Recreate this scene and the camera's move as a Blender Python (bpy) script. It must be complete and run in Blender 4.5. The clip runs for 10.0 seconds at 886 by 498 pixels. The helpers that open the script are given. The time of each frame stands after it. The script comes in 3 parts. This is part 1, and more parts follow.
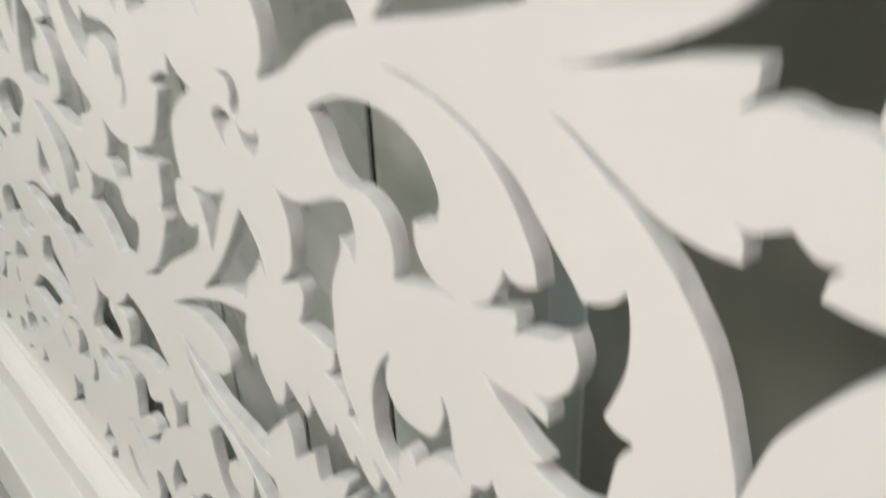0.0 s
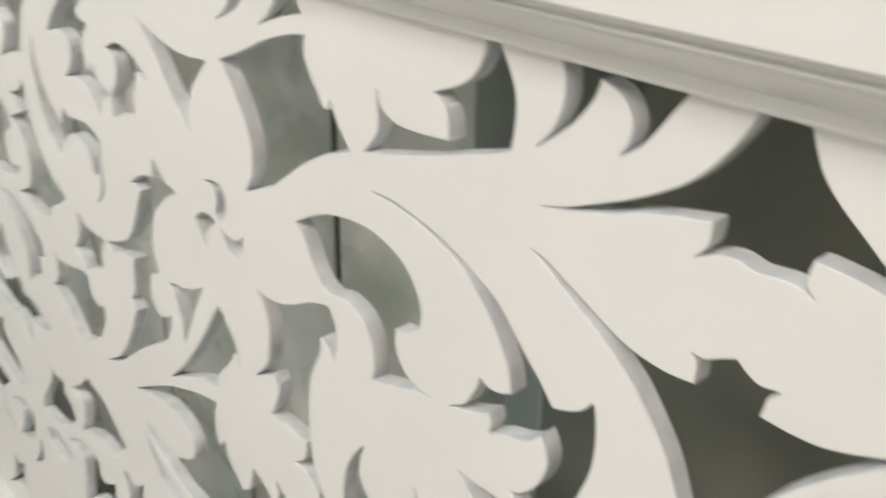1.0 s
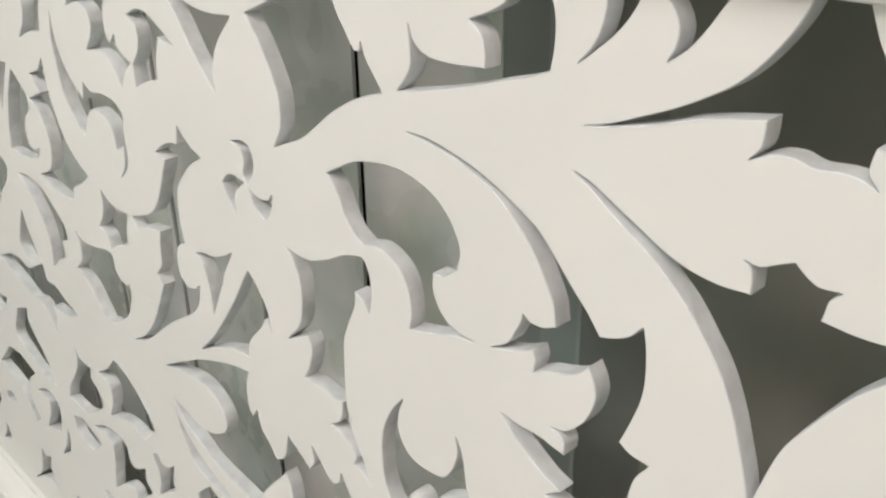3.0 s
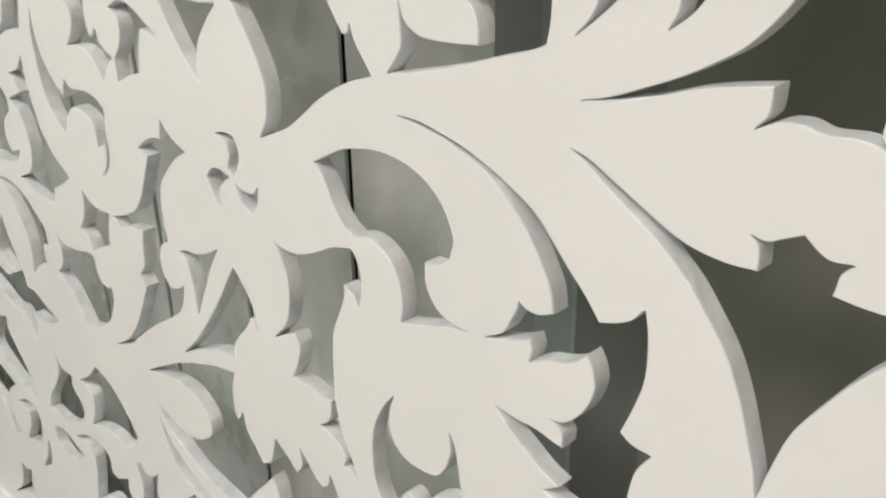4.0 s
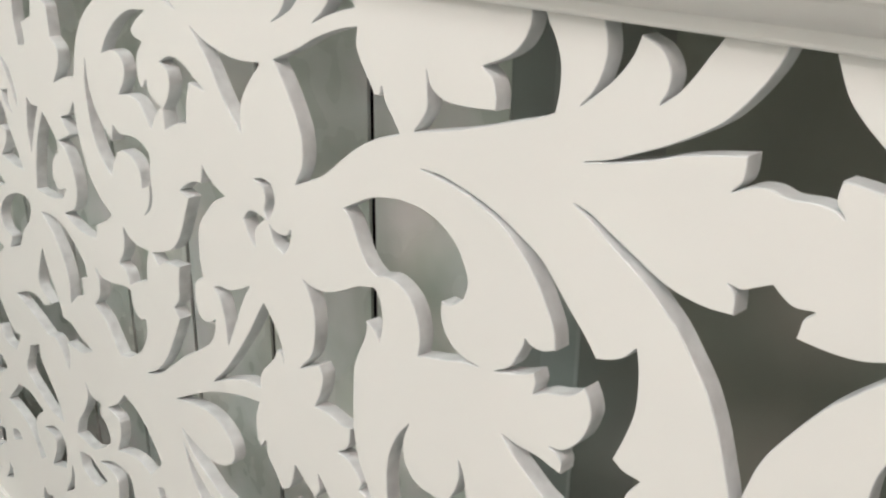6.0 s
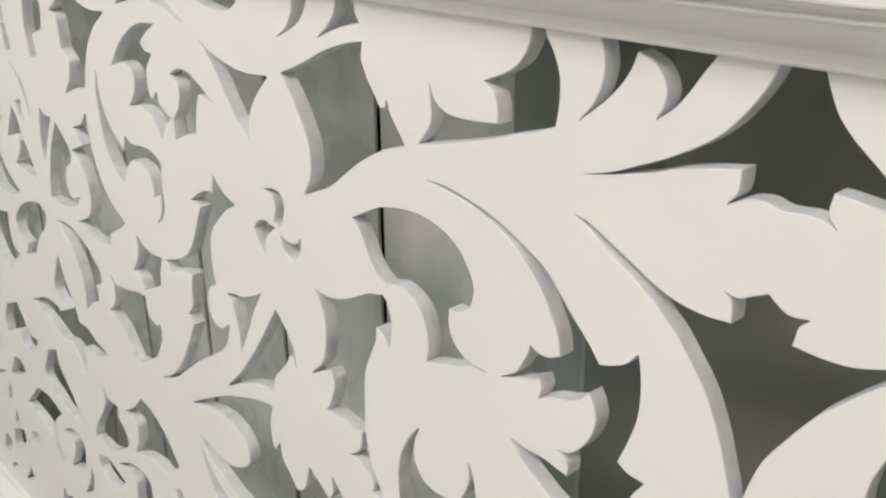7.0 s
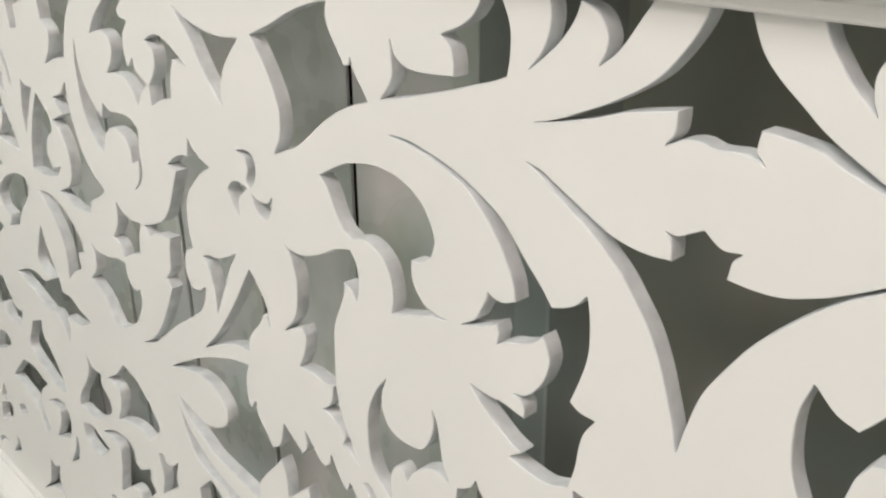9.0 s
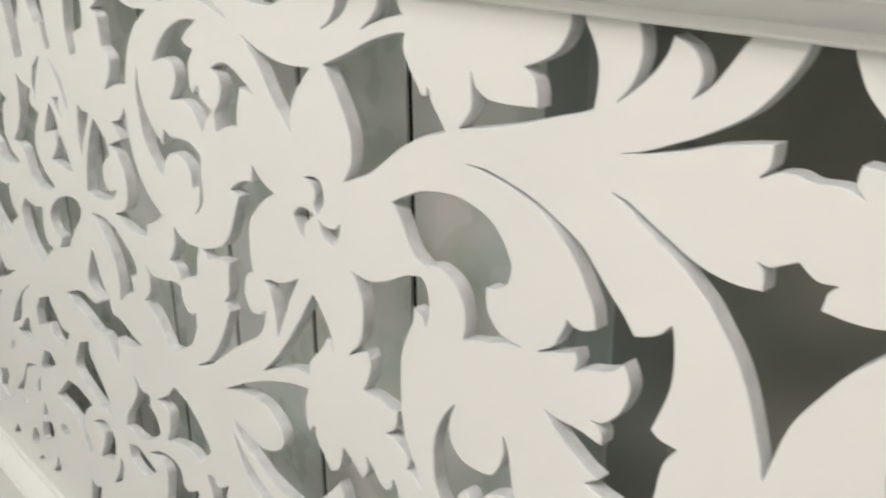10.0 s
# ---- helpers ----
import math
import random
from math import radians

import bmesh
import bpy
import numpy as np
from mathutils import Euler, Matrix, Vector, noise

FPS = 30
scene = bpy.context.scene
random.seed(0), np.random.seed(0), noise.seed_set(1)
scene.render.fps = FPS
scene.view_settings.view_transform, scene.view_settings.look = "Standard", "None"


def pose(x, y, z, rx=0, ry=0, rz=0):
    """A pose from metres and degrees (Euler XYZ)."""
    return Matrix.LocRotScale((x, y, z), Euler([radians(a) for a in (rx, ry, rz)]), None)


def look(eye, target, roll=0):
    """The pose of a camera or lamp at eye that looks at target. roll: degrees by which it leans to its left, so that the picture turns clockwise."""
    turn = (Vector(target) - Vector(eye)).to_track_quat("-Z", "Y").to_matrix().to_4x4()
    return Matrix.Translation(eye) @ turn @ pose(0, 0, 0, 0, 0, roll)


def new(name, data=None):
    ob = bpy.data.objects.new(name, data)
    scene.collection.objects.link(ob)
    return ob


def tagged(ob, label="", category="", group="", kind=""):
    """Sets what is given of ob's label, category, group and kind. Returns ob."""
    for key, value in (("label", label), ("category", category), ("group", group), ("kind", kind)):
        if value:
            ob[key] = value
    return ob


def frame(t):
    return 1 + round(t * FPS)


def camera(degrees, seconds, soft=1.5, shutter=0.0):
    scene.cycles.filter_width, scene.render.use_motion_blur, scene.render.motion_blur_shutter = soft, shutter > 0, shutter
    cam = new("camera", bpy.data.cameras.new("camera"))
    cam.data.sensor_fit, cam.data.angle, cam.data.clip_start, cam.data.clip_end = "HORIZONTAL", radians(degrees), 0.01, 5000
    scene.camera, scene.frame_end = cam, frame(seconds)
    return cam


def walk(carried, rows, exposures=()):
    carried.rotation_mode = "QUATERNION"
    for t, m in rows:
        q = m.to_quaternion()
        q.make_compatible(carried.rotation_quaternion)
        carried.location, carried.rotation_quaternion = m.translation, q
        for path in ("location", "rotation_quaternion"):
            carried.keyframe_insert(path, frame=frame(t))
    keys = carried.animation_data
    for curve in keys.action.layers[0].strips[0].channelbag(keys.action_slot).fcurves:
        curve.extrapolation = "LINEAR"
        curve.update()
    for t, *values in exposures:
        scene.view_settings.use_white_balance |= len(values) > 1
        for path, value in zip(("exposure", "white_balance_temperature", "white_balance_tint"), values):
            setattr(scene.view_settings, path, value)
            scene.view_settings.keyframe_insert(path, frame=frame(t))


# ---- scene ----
from mathutils import geometry

cam = camera(49.5, 10.0, soft=2.2, shutter=0.5)
PATH = [
    (0, (0.564, -0.267, 0.248), (-0.79, 0.806, -0.76), -2.3),
    (0.1, (0.568, -0.261, 0.222), (-0.774, 0.812, -0.803), -2.9),
    (0.2, (0.583, -0.274, 0.218), (-0.739, 0.823, -0.806), -1.9),
    (0.3, (0.592, -0.293, 0.221), (-0.712, 0.829, -0.799), -0.1),
    (0.4, (0.6, -0.312, 0.231), (-0.679, 0.837, -0.792), 0.9),
    (0.5, (0.597, -0.321, 0.242), (-0.662, 0.86, -0.768), 1.1),
    (0.6, (0.588, -0.326, 0.253), (-0.645, 0.899, -0.737), 1.1),
    (0.7, (0.583, -0.321, 0.266), (-0.659, 0.916, -0.698), 0.3),
    (0.8, (0.581, -0.325, 0.278), (-0.674, 0.941, -0.629), 0.5),
    (0.9, (0.578, -0.322, 0.289), (-0.691, 0.95, -0.589), 1.0),
    (1, (0.575, -0.319, 0.297), (-0.722, 0.923, -0.584), 1.2),
    (1.2, (0.57, -0.331, 0.317), (-0.801, 0.831, -0.561), 0.9),
    (1.5, (0.589, -0.325, 0.344), (-0.823, 0.806, -0.508), -0.5),
    (1.6, (0.601, -0.325, 0.339), (-0.826, 0.808, -0.486), 0.1),
    (1.8, (0.609, -0.326, 0.352), (-0.794, 0.831, -0.479), -0.1),
    (2, (0.613, -0.329, 0.331), (-0.781, 0.844, -0.494), 0.8),
    (2.2, (0.601, -0.334, 0.298), (-0.756, 0.867, -0.547), 0.9),
    (2.5, (0.577, -0.34, 0.276), (-0.75, 0.887, -0.58), -0.2),
    (3, (0.571, -0.336, 0.259), (-0.745, 0.894, -0.609), -1.0),
    (4.3, (0.561, -0.333, 0.235), (-0.746, 0.934, -0.593), -0.9),
    (4.5, (0.569, -0.341, 0.244), (-0.762, 0.903, -0.582), -1.4),
    (5, (0.58, -0.357, 0.251), (-0.748, 0.896, -0.564), -0.8),
    (6.3, (0.604, -0.381, 0.261), (-0.758, 0.89, -0.466), 0.7),
    (6.5, (0.604, -0.385, 0.281), (-0.763, 0.869, -0.465), -0.2),
    (7, (0.61, -0.377, 0.271), (-0.757, 0.873, -0.484), -0.6),
    (7.5, (0.615, -0.38, 0.258), (-0.744, 0.868, -0.514), -0.6),
    (8, (0.628, -0.372, 0.251), (-0.712, 0.887, -0.535), -0.9),
    (8.5, (0.632, -0.38, 0.25), (-0.732, 0.856, -0.532), -0.6),
    (9, (0.644, -0.38, 0.257), (-0.708, 0.871, -0.521), -0.7),
    (9.5, (0.64, -0.383, 0.257), (-0.711, 0.875, -0.511), -0.5),
    (10, (0.621, -0.415, 0.264), (-0.762, 0.829, -0.471), -0.6),
]
walk(cam, [(t, look(eye, target, roll)) for t, eye, target, roll in PATH])

# ---- light: a closed room with a cool ceiling light and an added rosy lamp ----
world = bpy.data.worlds.new("world")
scene.world = world
world.use_nodes = True
world.node_tree.nodes["Background"].inputs[0].default_value = (0.9, 0.95, 1.0, 1)
world.node_tree.nodes["Background"].inputs[1].default_value = 0.05
scene.view_settings.exposure = 0.0


def area(name, at, aim, sx, sy, watts, colour):
    lamp = bpy.data.lights.new(name, "AREA")
    lamp.shape, lamp.size, lamp.size_y, lamp.energy, lamp.color = "RECTANGLE", sx, sy, watts, colour
    ob = new(name, lamp)
    ob.matrix_world = look(at, aim)
    return ob


area("unseen_lamp", (-0.35, -1.95, 2.42), (-0.35, -1.65, -1.0), 1.9, 1.3, 67.5, (0.89, 1.0, 0.985))
# no known source: added to tint the right side pink
area("unseen_lamp", (1.15, -2.05, 2.42), (1.0, -1.65, -1.0), 0.6, 1.0, 50, (1.0, 0.755, 0.72))


# ---- materials ----
def material(name, colour, rough, vary=0.06, scale=6.0, grain=180.0, bump=0.05, spread=0.0, metal=0.0, streak=(1, 1, 1)):
    m = bpy.data.materials.new(name)
    m.use_nodes = True
    n, l = m.node_tree.nodes, m.node_tree.links
    b = n["Principled BSDF"]
    b.inputs["Metallic"].default_value = metal
    co = n.new("ShaderNodeTexCoord")
    mp = n.new("ShaderNodeMapping")
    mp.inputs["Scale"].default_value = streak
    l.new(co.outputs["Object"], mp.inputs["Vector"])
    big = n.new("ShaderNodeTexNoise")
    big.inputs["Scale"].default_value, big.inputs["Detail"].default_value = scale, 2.5
    fine = n.new("ShaderNodeTexNoise")
    fine.inputs["Scale"].default_value, fine.inputs["Detail"].default_value = grain, 3
    l.new(mp.outputs[0], big.inputs["Vector"])
    l.new(mp.outputs[0], fine.inputs["Vector"])
    mix = n.new("ShaderNodeMix")
    mix.data_type = "RGBA"
    mix.inputs["A"].default_value = (*[c * (1 - vary) for c in colour], 1)
    mix.inputs["B"].default_value = (*[min(1, c * (1 + vary)) for c in colour], 1)
    ramp = n.new("ShaderNodeMapRange")
    ramp.inputs["From Min"].default_value, ramp.inputs["From Max"].default_value = 0.3, 0.7
    l.new(big.outputs["Fac"], ramp.inputs["Value"])
    l.new(ramp.outputs[0], mix.inputs["Factor"])
    last = mix.outputs["Result"]
    if spread:
        info = n.new("ShaderNodeObjectInfo")
        sp = n.new("ShaderNodeMapRange")
        sp.inputs["To Min"].default_value, sp.inputs["To Max"].default_value = 1 - spread, 1 + spread
        l.new(info.outputs["Random"], sp.inputs["Value"])
        sc = n.new("ShaderNodeVectorMath")
        sc.operation = "SCALE"
        l.new(last, sc.inputs[0])
        l.new(sp.outputs[0], sc.inputs["Scale"])
        last = sc.outputs[0]
    l.new(last, b.inputs["Base Color"])
    rr = n.new("ShaderNodeMapRange")
    rr.inputs["To Min"].default_value, rr.inputs["To Max"].default_value = rough - 0.08, rough + 0.08
    l.new(big.outputs["Fac"], rr.inputs["Value"])
    l.new(rr.outputs[0], b.inputs["Roughness"])
    bp = n.new("ShaderNodeBump")
    bp.inputs["Strength"].default_value, bp.inputs["Distance"].default_value = bump, 0.001
    l.new(fine.outputs["Fac"], bp.inputs["Height"])
    l.new(bp.outputs[0], b.inputs["Normal"])
    return m


WHITE = material("white_satin_paint", (0.80, 0.795, 0.765), 0.36, vary=0.018, scale=5, grain=420, bump=0.06)
# white paint darkened and cooled for shade in the cuts; mottle for sanding streaks
EDGE = material("shaded_edge_paint", (0.70, 0.714, 0.714), 0.38, vary=0.13, scale=60, grain=300, bump=0.15)
# cloudy variation paints in soft light patches and reflections of the fretwork
BOARD = material("grey_green_lacquer", (0.86, 0.945, 0.845), 0.28, vary=0.17, scale=12, grain=90, bump=0.05, spread=0.04)
DARK = material("dark_olive_panel", (0.34, 0.355, 0.305), 0.50, vary=0.18, scale=8, grain=90, bump=0.05, spread=0.08, streak=(1, 1, 0.6))
# next two: reflection bands on the dark panel, put into the colour
DUSK = material("green_grey_reflection", (0.33, 0.365, 0.34), 0.36, vary=0.14, scale=9, grain=90, bump=0.05, streak=(1, 1, 0.6))
SHEEN = material("pale_reflection", (0.40, 0.445, 0.42), 0.32, vary=0.12, scale=9, grain=90, bump=0.05, streak=(1, 1, 0.6))
# pale tone for the highlight line on the dark panel
GLINT = material("painted_glint", (0.50, 0.54, 0.515), 0.4, vary=0.05)
# darker copy of the olive tone, for the shade in one strip
SHADED = material("shaded_green_band", (0.255, 0.27, 0.242), 0.36, vary=0.14, scale=9, grain=90, bump=0.05, streak=(1, 1, 0.6))
VOID = material("dark_recess", (0.045, 0.047, 0.043), 0.8)
PLASTER = material("white_plaster", (0.80, 0.79, 0.76), 0.8, vary=0.04, scale=2, grain=60, bump=0.2)
FLOOR = material("grey_floor", (0.34, 0.333, 0.32), 0.5, vary=0.1, scale=3, grain=50, bump=0.1)


# ---- builders ----
def box(bm, x0, x1, y0, y1, z0, z1, r=0.0):
    m = Matrix.LocRotScale(((x0 + x1) / 2, (y0 + y1) / 2, (z0 + z1) / 2), None, (x1 - x0, y1 - y0, z1 - z0))
    made = bmesh.ops.create_cube(bm, size=1, matrix=m)
    if r:
        edges = list({e for v in made["verts"] for e in v.link_edges})
        bmesh.ops.bevel(bm, geom=edges, offset=r, segments=2, affect="EDGES", profile=0.5)


def part(name, bm, mat, parent=None, label=""):
    me = bpy.data.meshes.new(name)
    bm.normal_update()
    bm.to_mesh(me)
    bm.free()
    me.materials.append(mat)
    ob = new(name, me)
    ob.parent = parent
    return tagged(ob, label)


def slab(name, mat, dims, parent=None, label="", r=0.0):
    bm = bmesh.new()
    box(bm, *dims, r)
    return part(name, bm, mat, parent, label)


# ---- the room: its white walls and ceiling are unseen, added to bounce light ----
FLOOR_Z, CEIL_Z = -1.15, 2.45
tagged(slab("floor", FLOOR, (-3.1, 1.6, -3.3, 0.30, FLOOR_Z - 0.1, FLOOR_Z)), "plain grey floor under the carved screen", "floor", kind="structure")
tagged(slab("ceiling", PLASTER, (-3.1, 1.6, -3.3, 0.30, CEIL_Z, CEIL_Z + 0.1)), "unseen white ceiling added to close the room and bounce light", "ceiling", kind="structure")
tagged(slab("wall_front", PLASTER, (-3.1, 1.6, -3.3, -3.2, FLOOR_Z, CEIL_Z)), "unseen white wall added facing the screen to bounce light", "wall", kind="structure")
tagged(slab("wall_left", PLASTER, (-3.1, -3.0, -3.2, 0.20, FLOOR_Z, CEIL_Z)), "unseen white side wall added to close the room and bounce light", "wall", kind="structure")
tagged(slab("wall_right", PLASTER, (1.5, 1.6, -3.2, 0.20, FLOOR_Z, CEIL_Z)), "unseen white side wall added to close the room and bounce light", "wall", kind="structure")
wall_back = tagged(slab("wall_back", VOID, (-3.1, 1.6, 0.20, 0.30, FLOOR_Z, CEIL_Z)), "dark wall clad with upright boards behind the screen", "wall", kind="structure")

# ---- the white carved screen ----
T = 0.012
TOP, FOOT, LOW = 0.190, -0.684, -1.15
LEFT, RIGHT = -1.72, 0.66
screen = tagged(new("carved_screen"), "white painted fretwork screen carved with leaf scrolls and flowers", "screen")
screen.location = (-0.5, 0, LOW)
CUTS = []


def smooth(run, nxt, steps=6):
    """Points of a smooth line through a run of knots, up to the next sharp tip."""
    k = [Vector(p) for p in run] + [Vector(nxt)]
    if len(k) == 2:
        return [k[0]]
    k = [2 * k[0] - k[1].lerp(k[2], 0.25)] + k + [2 * k[-1] - k[-2].lerp(k[-3], 0.25)]
    out = []
    for a, b, c, d in zip(k, k[1:], k[2:], k[3:]):
        t1 = max((b - a).length, 1e-6) ** 0.5
        t2 = t1 + max((c - b).length, 1e-6) ** 0.5
        t3 = t2 + max((d - c).length, 1e-6) ** 0.5
        for i in range(steps):
            t = t1 + (t2 - t1) * i / steps
            a1 = a * ((t1 - t) / t1) + b * (t / t1)
            a2 = b * ((t2 - t) / (t2 - t1)) + c * ((t - t1) / (t2 - t1))
            a3 = c * ((t3 - t) / (t3 - t2)) + d * ((t - t2) / (t3 - t2))
            b1 = a1 * ((t2 - t) / t2) + a2 * (t / t2)
            b2 = a2 * ((t3 - t) / (t3 - t1)) + a3 * ((t - t1) / (t3 - t1))
            out.append(b1 * ((t2 - t) / (t2 - t1)) + b2 * ((t - t1) / (t2 - t1)))
    return out


def cut(name, *runs):
    """An opening of the fretwork, in millimetres from the flower's heart: smooth runs that meet in sharp tips."""
    line = []
    for i, run in enumerate(runs):
        line += smooth(run, runs[(i + 1) % len(runs)][0])
    CUTS.append([Vector((p[0] / 1000, p[1] / 1000)) for p in line])


cut("petal_gap",
    [(27, 129), (55, 140), (82, 152), (107, 160)],
    [(123, 163), (121, 153), (125, 143), (132, 133)],
    [(139, 123), (144, 124)],
    [(146, 130), (149, 121), (156, 112)],
    [(163, 103), (139, 95), (115, 82), (96, 68), (79, 56), (61, 48)],
    [(47, 42), (56, 57), (58, 72), (56, 84), (48, 100), (39, 114), (32, 123)],
)
cut("crescent",
    [(104, 39), (117, 46), (134, 54), (150, 58), (165, 60), (185, 59), (203, 53), (214, 45), (222, 33), (225, 24)],
    [(222, 12), (211, 4)],
    [(202, 3), (202, -9), (206, -18), (215, -26), (227, -29)],
    [(237, -29), (220, -32), (201, -38)],
    [(180, -44), (182, -33), (180, -18), (174, -7), (164, 0), (151, 3)],
    [(138, 0), (130, 4), (122, 13), (115, 27), (110, 34)],
)
cut("big_scroll",
    [(182, 85), (200, 85), (217, 82), (234, 78), (251, 72), (266, 65), (282, 56), (293, 45), (304, 33), (315, 22)],
    [(324, 11), (333, 14), (342, 19)],
    [(349, 27), (351, 17), (352, 3), (351, -11), (346, -28)],
    [(340, -44), (347, -48)],
    [(359, -49), (351, -61), (348, -73), (346, -87)],
    [(341, -104), (324, -110), (309, -109)],
    [(293, -106)],
    [(304, -98), (293, -94), (280, -86), (267, -77)],
    [(257, -67), (271, -69), (288, -69), (298, -71)],
    [(305, -72), (305, -64), (301, -60)],
    [(295, -58), (305, -56), (314, -48), (319, -41), (323, -31), (324, -24), (322, -16)],
    [(318, -9), (311, -16), (300, -21), (290, -24)],
    [(281, -29), (283, -21)],
    [(281, -15), (268, -21)],
    [(249, -27), (262, -19), (268, -9), (272, -1)],
    [(273, 4), (278, 1), (287, 1)],
    [(296, 5), (294, 17), (288, 29), (282, 39), (274, 49), (263, 59), (251, 68), (234, 75), (217, 80), (200, 83)],
)
cut("star_gap",
    [(302, 94), (313, 91), (325, 85), (341, 77), (357, 69), (369, 65), (386, 63)],
    [(400, 64), (400, 70), (399, 75)],
    [(395, 79), (399, 78), (403, 78), (409, 81)],
    [(417, 85), (422, 81), (428, 78)],
    [(438, 79), (433, 74), (432, 69)],
    [(431, 64), (445, 63), (459, 64), (472, 68), (484, 73), (504, 84)],
    [(521, 95), (504, 82), (489, 73), (475, 62), (461, 49), (448, 35), (435, 16), (424, -3), (417, -26)],
    [(413, -43), (410, -29), (406, -16), (400, 2), (391, 21), (380, 36), (371, 47), (361, 56), (351, 64), (338, 72), (325, 80), (313, 88)],
)
cut("top_gap",
    [(306, 117), (321, 121), (338, 128), (354, 135), (369, 143), (383, 152), (393, 162), (402, 174), (407, 183)],
    [(412, 198)],
    [(426, 198), (432, 182), (437, 172), (445, 163), (457, 153), (468, 144), (479, 137), (497, 127)],
    [(506, 122), (497, 124), (480, 130), (467, 136), (454, 138), (444, 139)],
    [(440, 139), (439, 134), (439, 129)],
    [(444, 123), (438, 126), (431, 127), (418, 126), (410, 128), (401, 127)],
    [(391, 122), (396, 128), (397, 134)],
    [(397, 140), (381, 137), (364, 133), (347, 127), (329, 122)],
)
cut("bud_gap",
    [(233, 155), (252, 163), (261, 170), (267, 181)],
    [(268, 197)],
    [(273, 198), (278, 186), (284, 176), (288, 165), (288, 150)],
    [(286, 139), (274, 134), (254, 128), (232, 121), (203, 113)],
    [(176, 107), (183, 115), (188, 123), (188, 136)],
    [(187, 147), (191, 137), (201, 131), (218, 130)],
    [(244, 132), (244, 140), (241, 149)],
)
cut("finger_gaps",
    [(302, 145), (311, 155), (316, 167), (317, 177)],
    [(311, 200)],
    [(385, 204), (378, 188), (373, 181), (367, 172), (359, 162)],
    [(349, 154), (353, 161), (354, 169), (351, 176), (346, 181)],
    [(336, 185), (332, 175), (323, 163), (313, 154)],
)
cut("finger_small",
    [(26, 155), (37, 162), (45, 173), (47, 183)],
    [(48, 199)],
    [(75, 200), (64, 183), (55, 170), (40, 161)],
)
cut("finger_wedge",
    [(75, 160), (87, 169), (95, 179)],
    [(100, 200)],
    [(118, 200), (116, 187), (117, 180)],
    [(121, 175), (108, 172), (89, 166)],
)
cut("arch_gap",
    [(-140, 200), (-109, 180), (-87, 170), (-60, 166), (-40, 167), (-27, 174), (-24, 183)],
    [(-32, 198)],
)
cut("long_wedge",
    [(-89, 139), (-71, 131), (-43, 124), (-19, 122)],
    [(9, 124), (-5, 111), (-18, 95), (-23, 81)],
    [(-22, 66), (-35, 78), (-48, 92), (-65, 115), (-79, 130)],
)
cut("hook_gap",
    [(-145, 103), (-126, 110), (-109, 108), (-87, 97)],
    [(-74, 90), (-86, 92)],
    [(-98, 93), (-105, 76)],
    [(-108, 58), (-125, 54)],
    [(-146, 45), (-146, 53)],
    [(-146, 63), (-135, 75), (-130, 89), (-133, 98)],
)
cut("curl_gap",
    [(-257, 95), (-243, 111), (-220, 128), (-192, 140)],
    [(-163, 143), (-180, 134)],
    [(-193, 124), (-187, 118)],
    [(-174, 116), (-185, 104), (-188, 92), (-186, 79), (-182, 75)],
    [(-172, 84), (-170, 74), (-160, 67)],
    [(-149, 64), (-161, 56)],
    [(-172, 40), (-182, 53), (-195, 62), (-211, 64)],
    [(-230, 61), (-218, 74), (-213, 88), (-219, 98), (-234, 101)],
)
cut("long_leaf_gap",
    [(-295, 86), (-295, 63), (-288, 42), (-274, 25)],
    [(-256, 12)],
    [(-250, 29), (-239, 23), (-210, 25), (-194, 23)],
    [(-181, 16), (-184, -5), (-184, -25), (-191, -39)],
    [(-204, -49), (-193, -37)],
    [(-187, -15)],
    [(-203, -22), (-204, -7), (-213, 3), (-227, 7), (-241, 6), (-254, -4)],
    [(-266, -25), (-280, -14), (-296, 6), (-302, 36), (-302, 62)],
)
cut("channel",
    [(-130, -6), (-116, 3), (-104, 8)],
    [(-91, 10)],
    [(-87, 27), (-81, 20), (-68, 12)],
    [(-55, 8), (-72, -1), (-88, -15), (-100, -28), (-104, -43), (-105, -62)],
    [(-102, -79), (-115, -86), (-120, -101), (-118, -114), (-109, -122), (-96, -120)],
    [(-86, -113), (-90, -128), (-101, -143), (-125, -159), (-155, -178), (-183, -199), (-208, -217)],
    [(-237, -229), (-211, -214), (-187, -190), (-168, -162)],
    [(-153, -137)],
    [(-162, -129), (-152, -118), (-148, -96)],
    [(-144, -82), (-158, -84), (-173, -86)],
    [(-186, -93)],
    [(-197, -84), (-175, -77), (-152, -66), (-138, -51), (-127, -31)],
    [(-115, -9)],
)
cut("drop_left",
    [(-254, -74), (-242, -82), (-225, -86)],
    [(-204, -84), (-211, -99)],
    [(-214, -118), (-235, -126)],
    [(-253, -135), (-258, -124)],
    [(-273, -118), (-260, -103), (-255, -88)],
)
cut("kidney",
    [(-336, -142), (-323, -149), (-296, -148), (-269, -142)],
    [(-254, -142), (-254, -154), (-248, -165)],
    [(-236, -169)],
    [(-227, -164), (-227, -177), (-235, -193)],
    [(-245, -207), (-278, -227)],
    [(-299, -232), (-314, -214), (-327, -201)],
    [(-350, -190), (-335, -177), (-330, -158)],
)
cut("slot",
    [(-85, -82), (-73, -78), (-60, -77), (-41, -70)],
    [(-26, -62), (-37, -77), (-49, -98)],
    [(-68, -133), (-69, -114), (-72, -98), (-77, -88)],
)
